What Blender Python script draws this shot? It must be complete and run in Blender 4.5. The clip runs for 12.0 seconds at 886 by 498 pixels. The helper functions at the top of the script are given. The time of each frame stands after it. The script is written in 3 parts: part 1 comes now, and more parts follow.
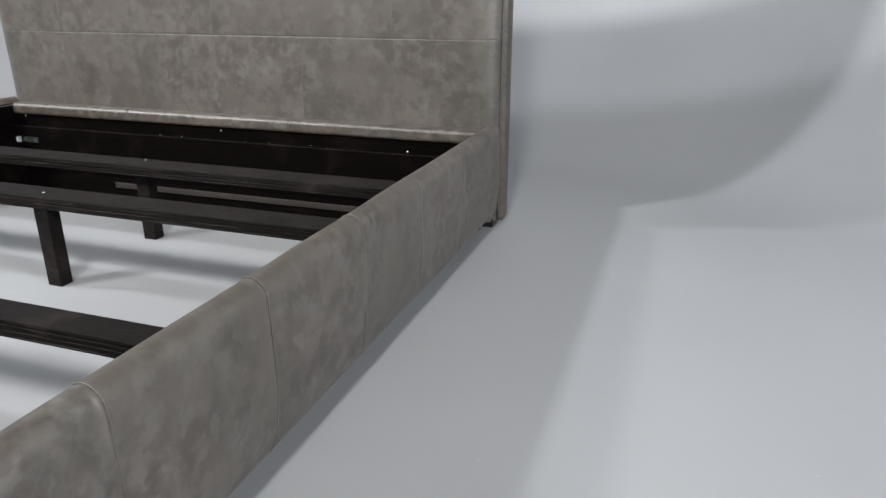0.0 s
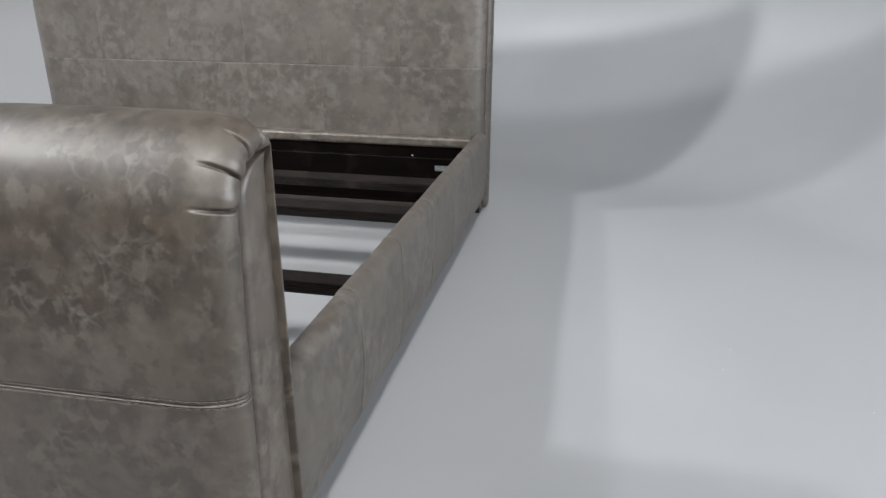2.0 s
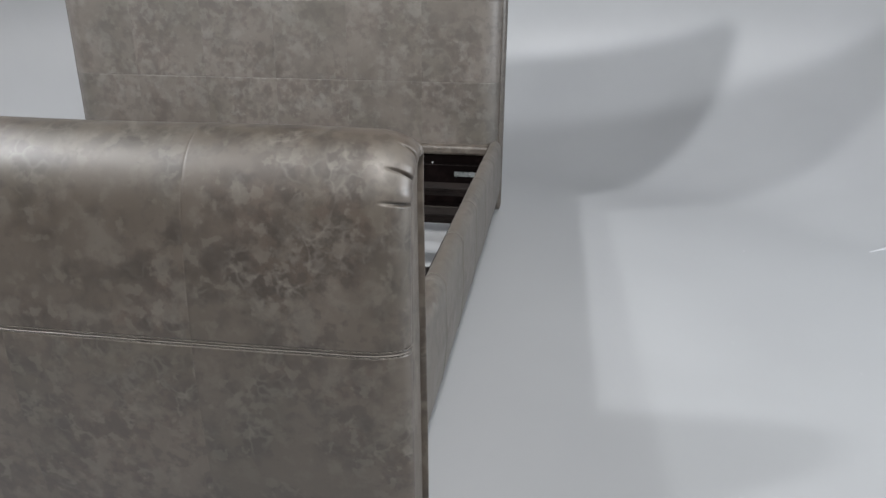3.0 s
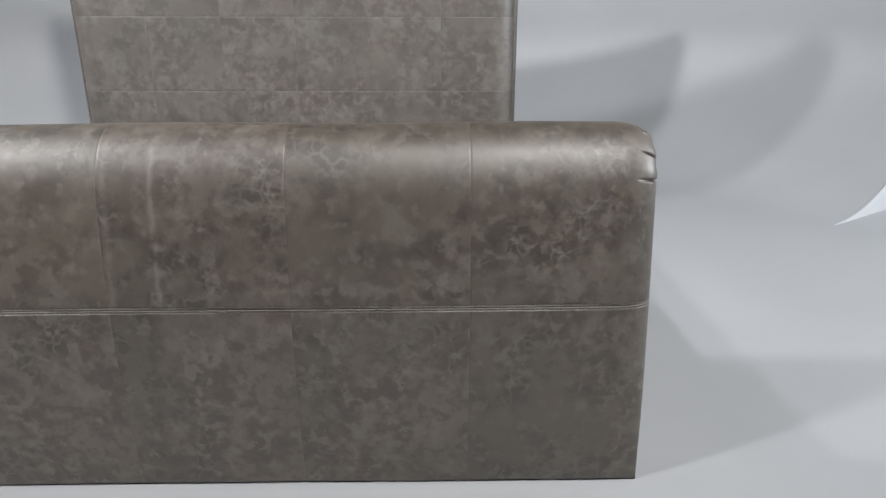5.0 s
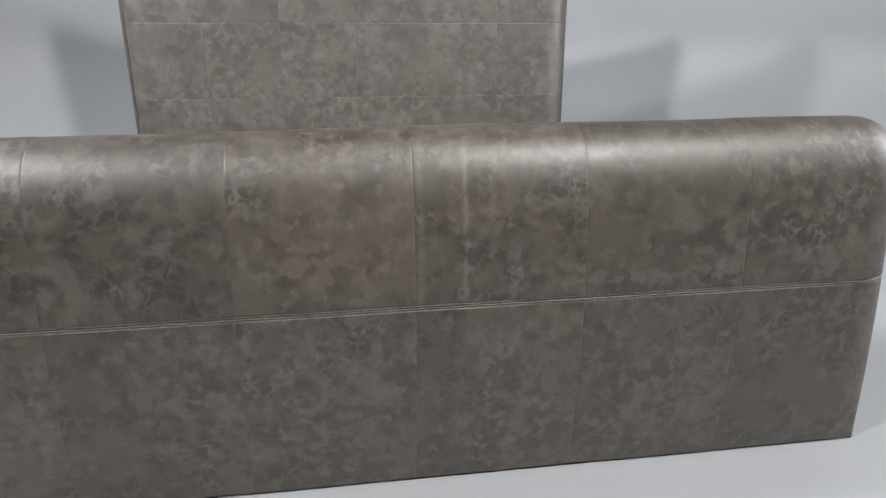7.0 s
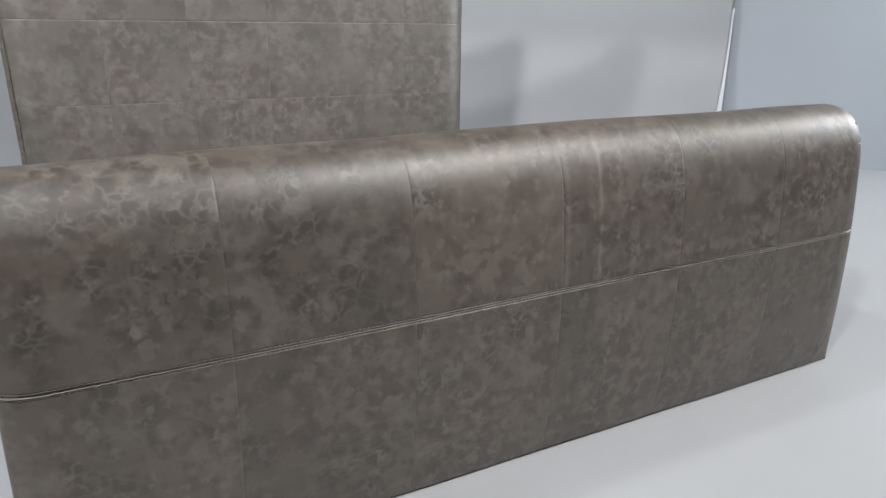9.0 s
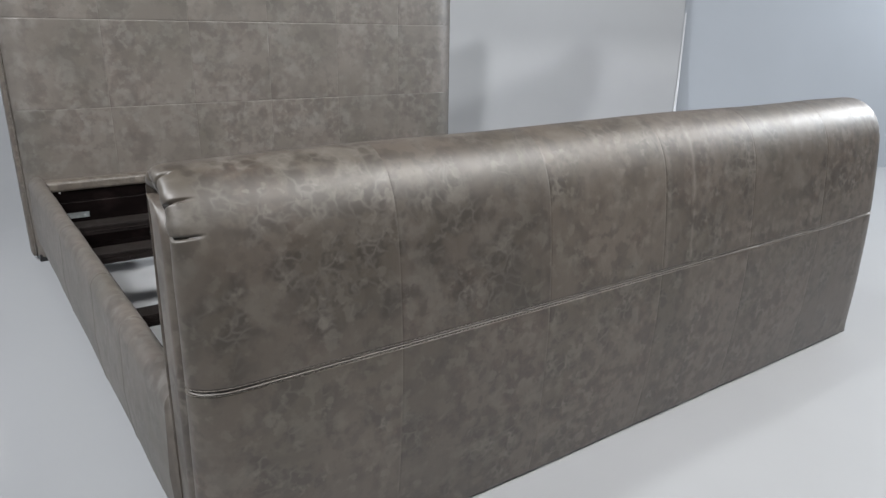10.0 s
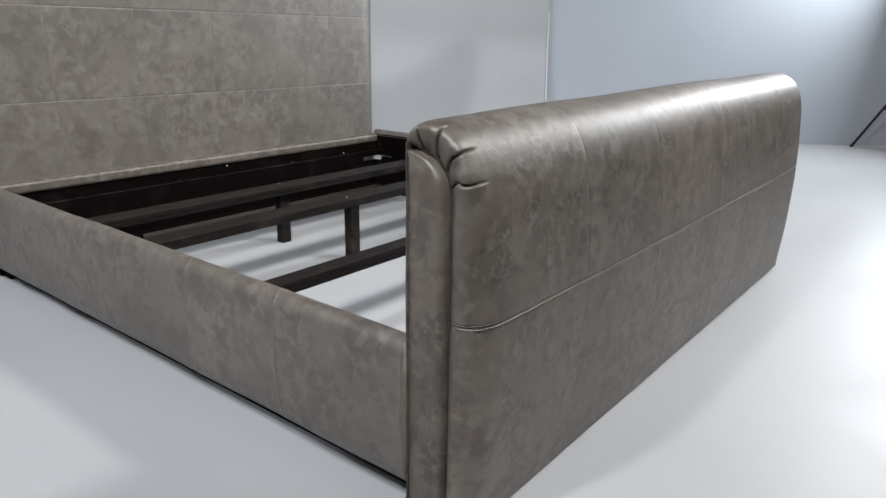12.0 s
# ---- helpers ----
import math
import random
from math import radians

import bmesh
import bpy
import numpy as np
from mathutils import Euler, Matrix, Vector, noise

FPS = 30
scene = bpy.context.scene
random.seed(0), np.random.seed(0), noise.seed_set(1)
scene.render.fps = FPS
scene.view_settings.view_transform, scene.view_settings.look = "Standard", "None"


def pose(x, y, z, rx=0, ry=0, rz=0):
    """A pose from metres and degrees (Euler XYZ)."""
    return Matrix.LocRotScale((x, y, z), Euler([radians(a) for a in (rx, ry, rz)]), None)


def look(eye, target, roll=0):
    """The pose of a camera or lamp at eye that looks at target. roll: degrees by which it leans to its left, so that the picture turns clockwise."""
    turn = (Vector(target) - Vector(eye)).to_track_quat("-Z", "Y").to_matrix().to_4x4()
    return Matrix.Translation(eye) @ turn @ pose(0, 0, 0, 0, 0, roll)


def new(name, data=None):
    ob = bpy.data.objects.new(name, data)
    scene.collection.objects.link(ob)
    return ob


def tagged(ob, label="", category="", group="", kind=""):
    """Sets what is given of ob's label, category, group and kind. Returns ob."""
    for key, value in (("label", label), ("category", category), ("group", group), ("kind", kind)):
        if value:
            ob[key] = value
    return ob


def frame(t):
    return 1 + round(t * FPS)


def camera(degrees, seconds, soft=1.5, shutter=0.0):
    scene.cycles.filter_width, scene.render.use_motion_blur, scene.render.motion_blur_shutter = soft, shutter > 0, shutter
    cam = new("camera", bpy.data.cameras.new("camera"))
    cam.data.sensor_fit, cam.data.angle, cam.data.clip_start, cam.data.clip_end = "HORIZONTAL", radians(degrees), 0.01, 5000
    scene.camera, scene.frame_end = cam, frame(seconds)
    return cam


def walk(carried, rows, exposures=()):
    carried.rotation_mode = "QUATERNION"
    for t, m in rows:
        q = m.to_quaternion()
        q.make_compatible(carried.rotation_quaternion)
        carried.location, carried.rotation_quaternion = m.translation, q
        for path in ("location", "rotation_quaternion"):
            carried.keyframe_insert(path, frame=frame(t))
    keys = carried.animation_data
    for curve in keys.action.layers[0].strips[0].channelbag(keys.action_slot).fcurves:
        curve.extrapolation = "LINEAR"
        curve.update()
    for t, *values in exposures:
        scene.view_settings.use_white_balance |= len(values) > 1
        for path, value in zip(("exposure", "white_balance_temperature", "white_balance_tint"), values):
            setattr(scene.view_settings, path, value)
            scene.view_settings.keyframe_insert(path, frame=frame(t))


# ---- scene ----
cam = camera(64.7, 12.0)
PATH = [
    (0, (1.588, 0.051, 0.756), (0.976, 1.828, 0.071), 0.0),
    (0.5, (1.593, -0.13, 0.798), (1.043, 1.666, 0.111), -0.0),
    (1, (1.532, -0.302, 0.828), (1.038, 1.512, 0.144), 0.1),
    (1.5, (1.473, -0.501, 0.886), (1.036, 1.323, 0.194), 0.4),
    (2, (1.439, -0.645, 0.896), (1.062, 1.198, 0.216), 0.4),
    (2.5, (1.381, -0.788, 0.928), (1.052, 1.069, 0.261), 0.6),
    (3, (1.251, -0.945, 0.949), (0.967, 0.922, 0.289), 0.5),
    (3.5, (1.096, -1.037, 0.953), (0.882, 0.842, 0.304), 0.2),
    (5.5, (0.438, -1.255, 0.95), (0.546, 0.645, 0.333), -0.0),
    (6, (0.245, -1.241, 0.938), (0.42, 0.655, 0.327), -0.1),
    (6.5, (0.05, -1.233, 0.935), (0.278, 0.658, 0.326), -0.0),
    (7, (-0.141, -1.256, 0.949), (0.148, 0.627, 0.341), 0.0),
    (7.2, (-0.193, -1.251, 0.947), (0.127, 0.627, 0.34), 0.2),
    (8.8, (-0.796, -1.142, 0.965), (0.032, 0.573, 0.356), 0.5),
    (9, (-0.885, -1.107, 0.963), (0.011, 0.572, 0.35), 0.6),
    (9.5, (-1.084, -1.002, 0.945), (-0.071, 0.612, 0.338), 0.7),
    (10, (-1.275, -0.935, 0.941), (-0.175, 0.625, 0.343), 0.8),
    (10.5, (-1.481, -0.897, 0.929), (-0.291, 0.599, 0.339), 0.7),
    (11, (-1.633, -0.821, 0.906), (-0.34, 0.588, 0.32), 0.8),
    (11.5, (-1.759, -0.707, 0.896), (-0.367, 0.603, 0.309), 0.8),
    (12, (-1.896, -0.585, 0.877), (-0.402, 0.61, 0.293), 0.8),
]
walk(cam, [(t, look(eye, target, roll)) for t, eye, target, roll in PATH])

# ---- light ----
world = bpy.data.worlds.new("studio_world")
scene.world = world
world.use_nodes = True
world.node_tree.nodes["Background"].inputs[0].default_value = (0.55, 0.6, 0.7, 1)
world.node_tree.nodes["Background"].inputs[1].default_value = 0.02


def lamp(name, eye, target, watts, size, colour=(1, 1, 1), spread=180):
    data = bpy.data.lights.new(name, "AREA")
    data.shape, data.size, data.energy, data.color = "DISK", size, watts, colour
    data.spread = radians(spread)
    ob = new(name, data)
    ob.matrix_world = look(eye, target)
    return ob


LAMPS = [
    ("studio_lamp_key", (-3.20, -1.87, 4.15), (0.0, 1.5, 0.8), 51, 0.38, (0.975, 0.98, 1.0), 78),
    ("studio_lamp_west", (-3.39, 0.70, 3.35), (0.1, 1.9, 0.6), 76, 0.28, (0.94, 0.966, 1.0), 140),
    ("studio_lamp_front", (1.80, -2.43, 4.25), (-0.1, 1.2, 0.75), 59, 0.60, (1.0, 0.98, 0.955), 90),
    ("studio_lamp_stand", (4.85, -0.75, 3.1), (2.4, -0.6, 0.0), 46, 0.45, (1.0, 0.98, 0.96), 140),
    ("studio_lamp_east", (4.85, -0.25, 1.95), (4.10, 0.35, 2.05), 120, 0.75, (0.88, 0.935, 0.99)),
]
for row in LAMPS:
    lamp(*row)


# ---- materials ----
def material(name):
    m = bpy.data.materials.new(name)
    m.use_nodes = True
    t = m.node_tree
    return m, t, t.nodes["Principled BSDF"]


def node(t, kind, **values):
    n = t.nodes.new(kind)
    for key, value in values.items():
        n.inputs[key].default_value = value
    return n


def ramp(t, source, stops):
    n = t.nodes.new("ShaderNodeValToRGB")
    while len(n.color_ramp.elements) < len(stops):
        n.color_ramp.elements.new(0.5)
    for e, (at, c) in zip(n.color_ramp.elements, stops):
        e.position, e.color = at, (c, c, c, 1) if isinstance(c, float) else (*c, 1)
    t.links.new(source, n.inputs[0])
    return n


def mixed(t, a, b, factor, kind="MIX"):
    n = t.nodes.new("ShaderNodeMix")
    n.data_type, n.blend_type = "RGBA", kind
    for slot, value in ((0, factor), (6, a), (7, b)):
        if isinstance(value, (float, int)):
            n.inputs[slot].default_value = value
        elif isinstance(value, tuple):
            n.inputs[slot].default_value = (*value, 1)
        else:
            t.links.new(value, n.inputs[slot])
    return n.outputs[2]


def bumped(t, bsdf, rows):
    last = None
    for height, strength, distance in rows:
        b = node(t, "ShaderNodeBump", Strength=strength, Distance=distance)
        t.links.new(height, b.inputs["Height"])
        if last:
            t.links.new(last.outputs[0], b.inputs["Normal"])
        last = b
    t.links.new(last.outputs[0], bsdf.inputs["Normal"])


def leather_material(name, mid, dark, olive, brown, pale, vein, contrast=1.0, apart=0.13, size=1.0, cracks=0.24, folds=()):
    """Waxed, pulled-up leather: clustered cloudy patches, pale rubbed strokes, fine grain;
    folds are pale upright crease marks (x, half width, strength) in the front cover."""
    m, t, bsdf = material(name)
    at = t.nodes.new("ShaderNodeTexCoord").outputs["Object"]
    info = t.nodes.new("ShaderNodeObjectInfo").outputs["Random"]

    def offset(vector, amount, source):
        n = t.nodes.new("ShaderNodeVectorMath")
        n.operation = "MULTIPLY_ADD"
        t.links.new(source, n.inputs[0])
        n.inputs[1].default_value = amount
        t.links.new(vector, n.inputs[2])
        return n.outputs[0]

    place = offset(at, (17, 23, 31), info)

    def cloud(scale, detail, rough, distortion=0.0, vector=None):
        n = node(t, "ShaderNodeTexNoise", Scale=scale / size, Detail=detail, Roughness=rough, Distortion=distortion)
        t.links.new(vector or place, n.inputs["Vector"])
        return n.outputs["Fac"]

    def crisp(source, start, stop, most):
        return ramp(t, source, [(start, 0.0), (stop, min(most * contrast, 1.0))]).outputs[0]

    def both(a, b):
        return mixed(t, (0.0, 0.0, 0.0), a, b)

    broad = cloud(3.4, 3.0, 0.5, 0.1)
    region = cloud(6.0, 3.0, 0.5, 0.1)
    patch = cloud(12.0, 3.5, 0.55, 0.1)
    blot = cloud(22.0, 3.0, 0.55, 0.1)
    stain = cloud(40.0, 3.0, 0.5, 0.1)
    rub = cloud(18.0, 4.0, 0.6, 0.1)
    speck = cloud(80.0, 3.0, 0.55)
    grain = cloud(700.0, 2.0, 0.6)
    wander = node(t, "ShaderNodeTexNoise", Scale=11.0 / size, Detail=3.0, Roughness=0.6)
    t.links.new(place, wander.inputs["Vector"])
    cell = node(t, "ShaderNodeTexVoronoi", Scale=27.0 / size)
    cell.feature = "DISTANCE_TO_EDGE"
    t.links.new(offset(place, (0.11, 0.11, 0.11), wander.outputs["Color"]), cell.inputs["Vector"])
    web = ramp(t, cell.outputs["Distance"], [(0.0, 1.0), (0.14, 0.0)]).outputs[0]

    tone = mixed(t, mid, olive, crisp(region, 0.48, 0.58, 0.6))
    tone = mixed(t, tone, brown, both(crisp(patch, 0.48, 0.54, 0.6), crisp(broad, 0.44, 0.54, 1.0)))
    tone = mixed(t, tone, dark, crisp(patch, 0.54, 0.66, 0.4))
    tone = mixed(t, tone, dark, both(crisp(blot, 0.455, 0.555, 0.7), crisp(region, 0.40, 0.52, 1.0)))
    tone = mixed(t, tone, dark, both(crisp(stain, 0.52, 0.59, 0.55), crisp(broad, 0.42, 0.55, 1.0)))
    tone = mixed(t, tone, pale, crisp(rub, 0.54, 0.64, 0.5))
    tone = mixed(t, tone, pale, both(ramp(t, stain, [(0.39, min(0.6 * contrast, 1.0)), (0.455, 0.0)]).outputs[0], crisp(patch, 0.42, 0.54, 1.0)))
    tone = mixed(t, tone, vein, both(both(web, crisp(region, 0.48, 0.58, 0.7)), crisp(blot, 0.44, 0.56, cracks)))
    if folds:
        axes = t.nodes.new("ShaderNodeSeparateXYZ")
        t.links.new(offset(at, (0.016, 0.0, 0.06), stain), axes.inputs[0])
        above = ramp(t, axes.outputs["Z"], [(0.463, 0.0), (0.470, 1.0), (0.755, 1.0), (0.775, 0.0)]).outputs[0]
        near = ramp(t, axes.outputs["Y"], [(0.09, 1.0), (0.12, 0.0)]).outputs[0]
        for x, half, strength in folds:
            apart_x = t.nodes.new("ShaderNodeMath")
            apart_x.operation = "SUBTRACT"
            t.links.new(axes.outputs["X"], apart_x.inputs[0])
            apart_x.inputs[1].default_value = x + 0.008
            span = t.nodes.new("ShaderNodeMath")
            span.operation = "ABSOLUTE"
            t.links.new(apart_x.outputs[0], span.inputs[0])
            line = ramp(t, span.outputs[0], [(0.0, strength), (half, 0.0)]).outputs[0]
            worn = crisp(rub, 0.36, 0.52, 1.0)
            tone = mixed(t, tone, vein, both(both(line, worn), both(above, near)))
    tone = mixed(t, tone, dark, crisp(speck, 0.62, 0.70, 0.2))
    tone = mixed(t, tone, (0.74, 0.73, 0.70), ramp(t, broad, [(0.38, 0.8), (0.58, 0.0)]).outputs[0], "MULTIPLY")
    each = ramp(t, info, [(0.0, 0.97 - apart), (1.0, 0.97 + apart)]).outputs[0]
    tone = mixed(t, tone, each, 1.0, "MULTIPLY")
    t.links.new(tone, bsdf.inputs["Base Color"])
    t.links.new(ramp(t, rub, [(0.3, 0.45), (0.7, 0.54)]).outputs[0], bsdf.inputs["Roughness"])
    drawn = node(t, "ShaderNodeMapping", Scale=(34.0, 5.0, 5.0))
    t.links.new(place, drawn.inputs["Vector"])
    pull = cloud(1.0, 3.0, 0.55, 0.4, drawn.outputs[0])
    bumped(t, bsdf, [(broad, 0.35, 0.010), (pull, 0.09, 0.006), (patch, 0.12, 0.002), (rub, 0.12, 0.0012), (grain, 0.25, 0.0004)])
    bsdf.inputs["Specular IOR Level"].default_value = 1.0
    return m


def plain_material(name, colour, rough, spread=0.15, scale=6.0, grain=120.0, bump=0.1, metal=0.0, depth=0.001):
    m, t, bsdf = material(name)
    at = t.nodes.new("ShaderNodeTexCoord").outputs["Object"]
    big = node(t, "ShaderNodeTexNoise", Scale=scale, Detail=4.0, Roughness=0.6)
    fine = node(t, "ShaderNodeTexNoise", Scale=grain, Detail=3.0, Roughness=0.6)
    for n in (big, fine):
        t.links.new(at, n.inputs["Vector"])
    dark = tuple(c * (1 - spread) for c in colour)
    tone = mixed(t, dark, colour, ramp(t, big.outputs["Fac"], [(0.35, 0.0), (0.65, 1.0)]).outputs[0])
    t.links.new(tone, bsdf.inputs["Base Color"])
    t.links.new(ramp(t, big.outputs["Fac"], [(0.3, max(rough - 0.06, 0.02)), (0.7, rough + 0.06)]).outputs[0], bsdf.inputs["Roughness"])
    bsdf.inputs["Metallic"].default_value = metal
    bumped(t, bsdf, [(fine.outputs["Fac"], bump, depth)])
    return m


def wood_material(name, low, high, rough, stretch, gloss):
    m, t, bsdf = material(name)
    at = t.nodes.new("ShaderNodeTexCoord").outputs["Object"]
    mapping = node(t, "ShaderNodeMapping", Scale=stretch)
    t.links.new(at, mapping.inputs["Vector"])
    grain = node(t, "ShaderNodeTexNoise", Scale=9.0, Detail=6.0, Roughness=0.65, Distortion=0.6)
    wear = node(t, "ShaderNodeTexNoise", Scale=7.0, Detail=5.0, Roughness=0.7)
    t.links.new(mapping.outputs[0], grain.inputs["Vector"])
    t.links.new(at, wear.inputs["Vector"])
    bsdf.inputs["Specular IOR Level"].default_value = gloss
    tone = mixed(t, low, high, ramp(t, grain.outputs["Fac"], [(0.35, 0.0), (0.7, 1.0)]).outputs[0])
    tone = mixed(t, tone, tuple(c * 1.9 for c in high), ramp(t, wear.outputs["Fac"], [(0.54, 0.0), (0.68, 0.8)]).outputs[0])
    t.links.new(tone, bsdf.inputs["Base Color"])
    t.links.new(ramp(t, wear.outputs["Fac"], [(0.35, rough), (0.7, rough + 0.2)]).outputs[0], bsdf.inputs["Roughness"])
    bumped(t, bsdf, [(grain.outputs["Fac"], 0.3, 0.0012)])
    return m


HIDES = ((0.107, 0.094, 0.082), (0.040, 0.0335, 0.028), (0.082, 0.075, 0.061), (0.080, 0.060, 0.050), (0.156, 0.150, 0.138), (0.235, 0.232, 0.222))
LEATHER = leather_material("waxed_leather", *((0.84 * r, 0.77 * g, 0.70 * b) for r, g, b in HIDES), contrast=0.96, cracks=0.5, folds=((0.099, 0.009, 0.55), (0.012, 0.011, 0.4)))
SMOOTH_LEATHER = leather_material("smoother_waxed_leather", *((r, 0.975 * g, 0.95 * b) for r, g, b in HIDES), contrast=0.74, apart=0.04, size=1.35, cracks=0.12)
RAIL_LEATHER = leather_material("rail_waxed_leather", *((r, 0.975 * g, 0.95 * b) for r, g, b in HIDES), contrast=0.8, apart=0.06, size=1.1, cracks=0.25)
THREAD = plain_material("taupe_thread", (0.125, 0.112, 0.096), 0.7)
# pale tone for the highlight painted along the footboard's cross seam
SEAM_GLINT = plain_material("seam_highlight_tone", (0.175, 0.160, 0.140), 0.6, spread=0.35, scale=30.0)
PALE_THREAD = plain_material("pale_thread", (0.27, 0.255, 0.23), 0.7)
# near-black for the padded cores and the shade painted into the end grooves
CREASE = plain_material("core_and_groove_dark", (0.02, 0.018, 0.016), 0.9)
SLAT = wood_material("black_stained_plywood", (0.0018, 0.0012, 0.0011), (0.0130, 0.0094, 0.0086), 0.42, (1.2, 22.0, 30.0), 0.14)
BOARD = wood_material("black_painted_board", (0.0018, 0.0012, 0.0012), (0.0042, 0.0028, 0.0027), 0.7, (1.2, 14.0, 14.0), 0.02)
ZINC = plain_material("zinc_plate", (0.62, 0.66, 0.66), 0.32, metal=1.0, spread=0.3, scale=60.0)
SCREW = plain_material("bright_screw", (0.8, 0.8, 0.78), 0.35, metal=0.6)
FLOOR = plain_material("studio_floor_paint", (0.365, 0.374, 0.386), 0.47, spread=0.06, scale=1.4, grain=70.0, bump=0.05)
CAP = plain_material("white_edge_board", (0.62, 0.63, 0.65), 0.5, spread=0.04)
WALL = plain_material("grey_room_paint", (0.40, 0.43, 0.47), 0.6, spread=0.06, scale=0.8, bump=0.08)
DARK_WALL = plain_material("charcoal_room_paint", (0.10, 0.10, 0.105), 0.7, spread=0.1, scale=0.8, bump=0.08)
STRIP = plain_material("dull_brown_strip", (0.026, 0.020, 0.015), 0.6, spread=0.3, scale=20.0)
CEILING = plain_material("ceiling_paint", (0.22, 0.22, 0.23), 0.8, spread=0.05)
BLACK = plain_material("black_stand_paint", (0.012, 0.012, 0.013), 0.4)


# ---- builders ----
def mesh_of(name, bm, mat, smooth=True):
    me = bpy.data.meshes.new(name)
    bmesh.ops.recalc_face_normals(bm, faces=bm.faces)
    bm.to_mesh(me)
    bm.free()
    me.materials.append(mat)
    for p in me.polygons:
        p.use_smooth = smooth
    return me


def part(name, bm, mat, parent=None, label="", smooth=True):
    ob = new(name, mesh_of(name, bm, mat, smooth))
    ob.parent = parent
    if label:
        ob["label"] = label
    return ob


def box(x0, x1, y0, y1, z0, z1, bevel=0.002):
    bm = bmesh.new()
    bmesh.ops.create_cube(bm, size=1, matrix=Matrix.Translation(((x0 + x1) / 2, (y0 + y1) / 2, (z0 + z1) / 2)) @ Matrix.Diagonal((x1 - x0, y1 - y0, z1 - z0, 1)))
    if bevel:
        bmesh.ops.bevel(bm, geom=list(bm.edges), offset=bevel, segments=2, affect="EDGES", profile=0.6)
    return bm


def tube(points, radius, sides=8):
    bm = bmesh.new()
    rings = []
    for i, p in enumerate(points):
        way = (Vector(points[min(i + 1, len(points) - 1)]) - Vector(points[max(i - 1, 0)])).normalized()
        side = way.cross(Vector((0.31, 0.17, 0.93))).normalized()
        up = side.cross(way)
        rings.append([bm.verts.new(Vector(p) + radius * (math.cos(a) * side + math.sin(a) * up)) for a in (2 * math.pi * k / sides for k in range(sides))])
    for a, b in zip(rings, rings[1:]):
        for k in range(sides):
            bm.faces.new((a[k], a[(k + 1) % sides], b[(k + 1) % sides], b[k]))
    bm.faces.new(rings[0])
    bm.faces.new(rings[-1])
    return bm


def steps(a, b, pitch, fine=(0.0, 0.0011, 0.0022, 0.0033, 0.0044, 0.0055, 0.0068, 0.009, 0.013, 0.02)):
    """Places from a to b: close together at both ends, pitch apart between."""
    inner = b - a - 2 * fine[-1]
    if inner <= pitch * 0.5:
        return list(np.linspace(a, b, 9))
    n = max(1, round(inner / pitch))
    return [a + d for d in fine] + [a + fine[-1] + inner * k / n for k in range(1, n)] + [b - d for d in reversed(fine)]


def sheet(surface, us, vs, push=None):
    """A grid over surface(u, v); push(u, v) lifts it along its normal."""
    bm = bmesh.new()
    e = 0.001
    rows = []
    for u in us:
        row = []
        for v in vs:
            p = surface(u, v)
            if push:
                n = (surface(u + e, v) - surface(u - e, v)).cross(surface(u, v + e) - surface(u, v - e))
                if n.length > 1e-12:
                    p = p + n.normalized() * push(u, v)
            row.append(bm.verts.new(p))
        rows.append(row)
    for a, b in zip(rows, rows[1:]):
        for i in range(len(vs) - 1):
            bm.faces.new((a[i], b[i], b[i + 1], a[i + 1]))
    return bm


def seam_dip(d, deep=0.0013, wide=0.0028):
    return -deep * math.exp(-(d / wide) ** 2)


def swell(u, u0, u1, v, v0, v1, deep=0.0013):
    """A sewn panel: it dips to its four seams and is slightly full between."""
    d = min(v - v0, v1 - v)
    cross = seam_dip(d, deep * 0.5, 0.0010) + seam_dip(d - 0.0048, deep * 1.3, 0.0015)
    return seam_dip(min(u - u0, u1 - u), deep * 0.3, 0.0018) + cross + 0.0025 * noise.noise(Vector((u * 3.1, v * 3.1, 5.3)))


def stitches(surface, along, across, sign, start, stop, aside, lift=0.0):
    """A line of thread dashes lying on surface, in one mesh."""
    bm = bmesh.new()
    at = start
    while at < stop:
        ends = []
        for q in (at, at + 0.0086):
            u, v = (q, across + aside) if along == "u" else (across + aside, q)
            p, e = surface(u, v), 0.001
            du, dv = (surface(u + e, v) - surface(u - e, v)).normalized(), (surface(u, v + e) - surface(u, v - e)).normalized()
            n = du.cross(dv).normalized() * sign
            w = (dv if along == "u" else du) * 0.0006
            base = p + n * (lift - 0.001)
            ends.append([bm.verts.new(base - w), bm.verts.new(base - w * 0.6 + n * 0.0013), bm.verts.new(base + w * 0.6 + n * 0.0013), bm.verts.new(base + w)])
        a, b = ends
        for i in range(3):
            bm.faces.new((a[i], a[i + 1], b[i + 1], b[i]))
        bm.faces.new(a)
        bm.faces.new(b)
        at += 0.0092
    return bm


def polyline(points):
    """A place on a chain of (y, z) points by its length from the start."""
    pts = [Vector((*p, 0)) for p in points]
    at = [0.0]
    for a, b in zip(pts, pts[1:]):
        at.append(at[-1] + (b - a).length)

    def place(s):
        k = 0
        while k < len(at) - 2 and s > at[k + 1]:
            k += 1
        w = (s - at[k]) / (at[k + 1] - at[k])
        return pts[k].lerp(pts[k + 1], w)
    return place, at[-1]


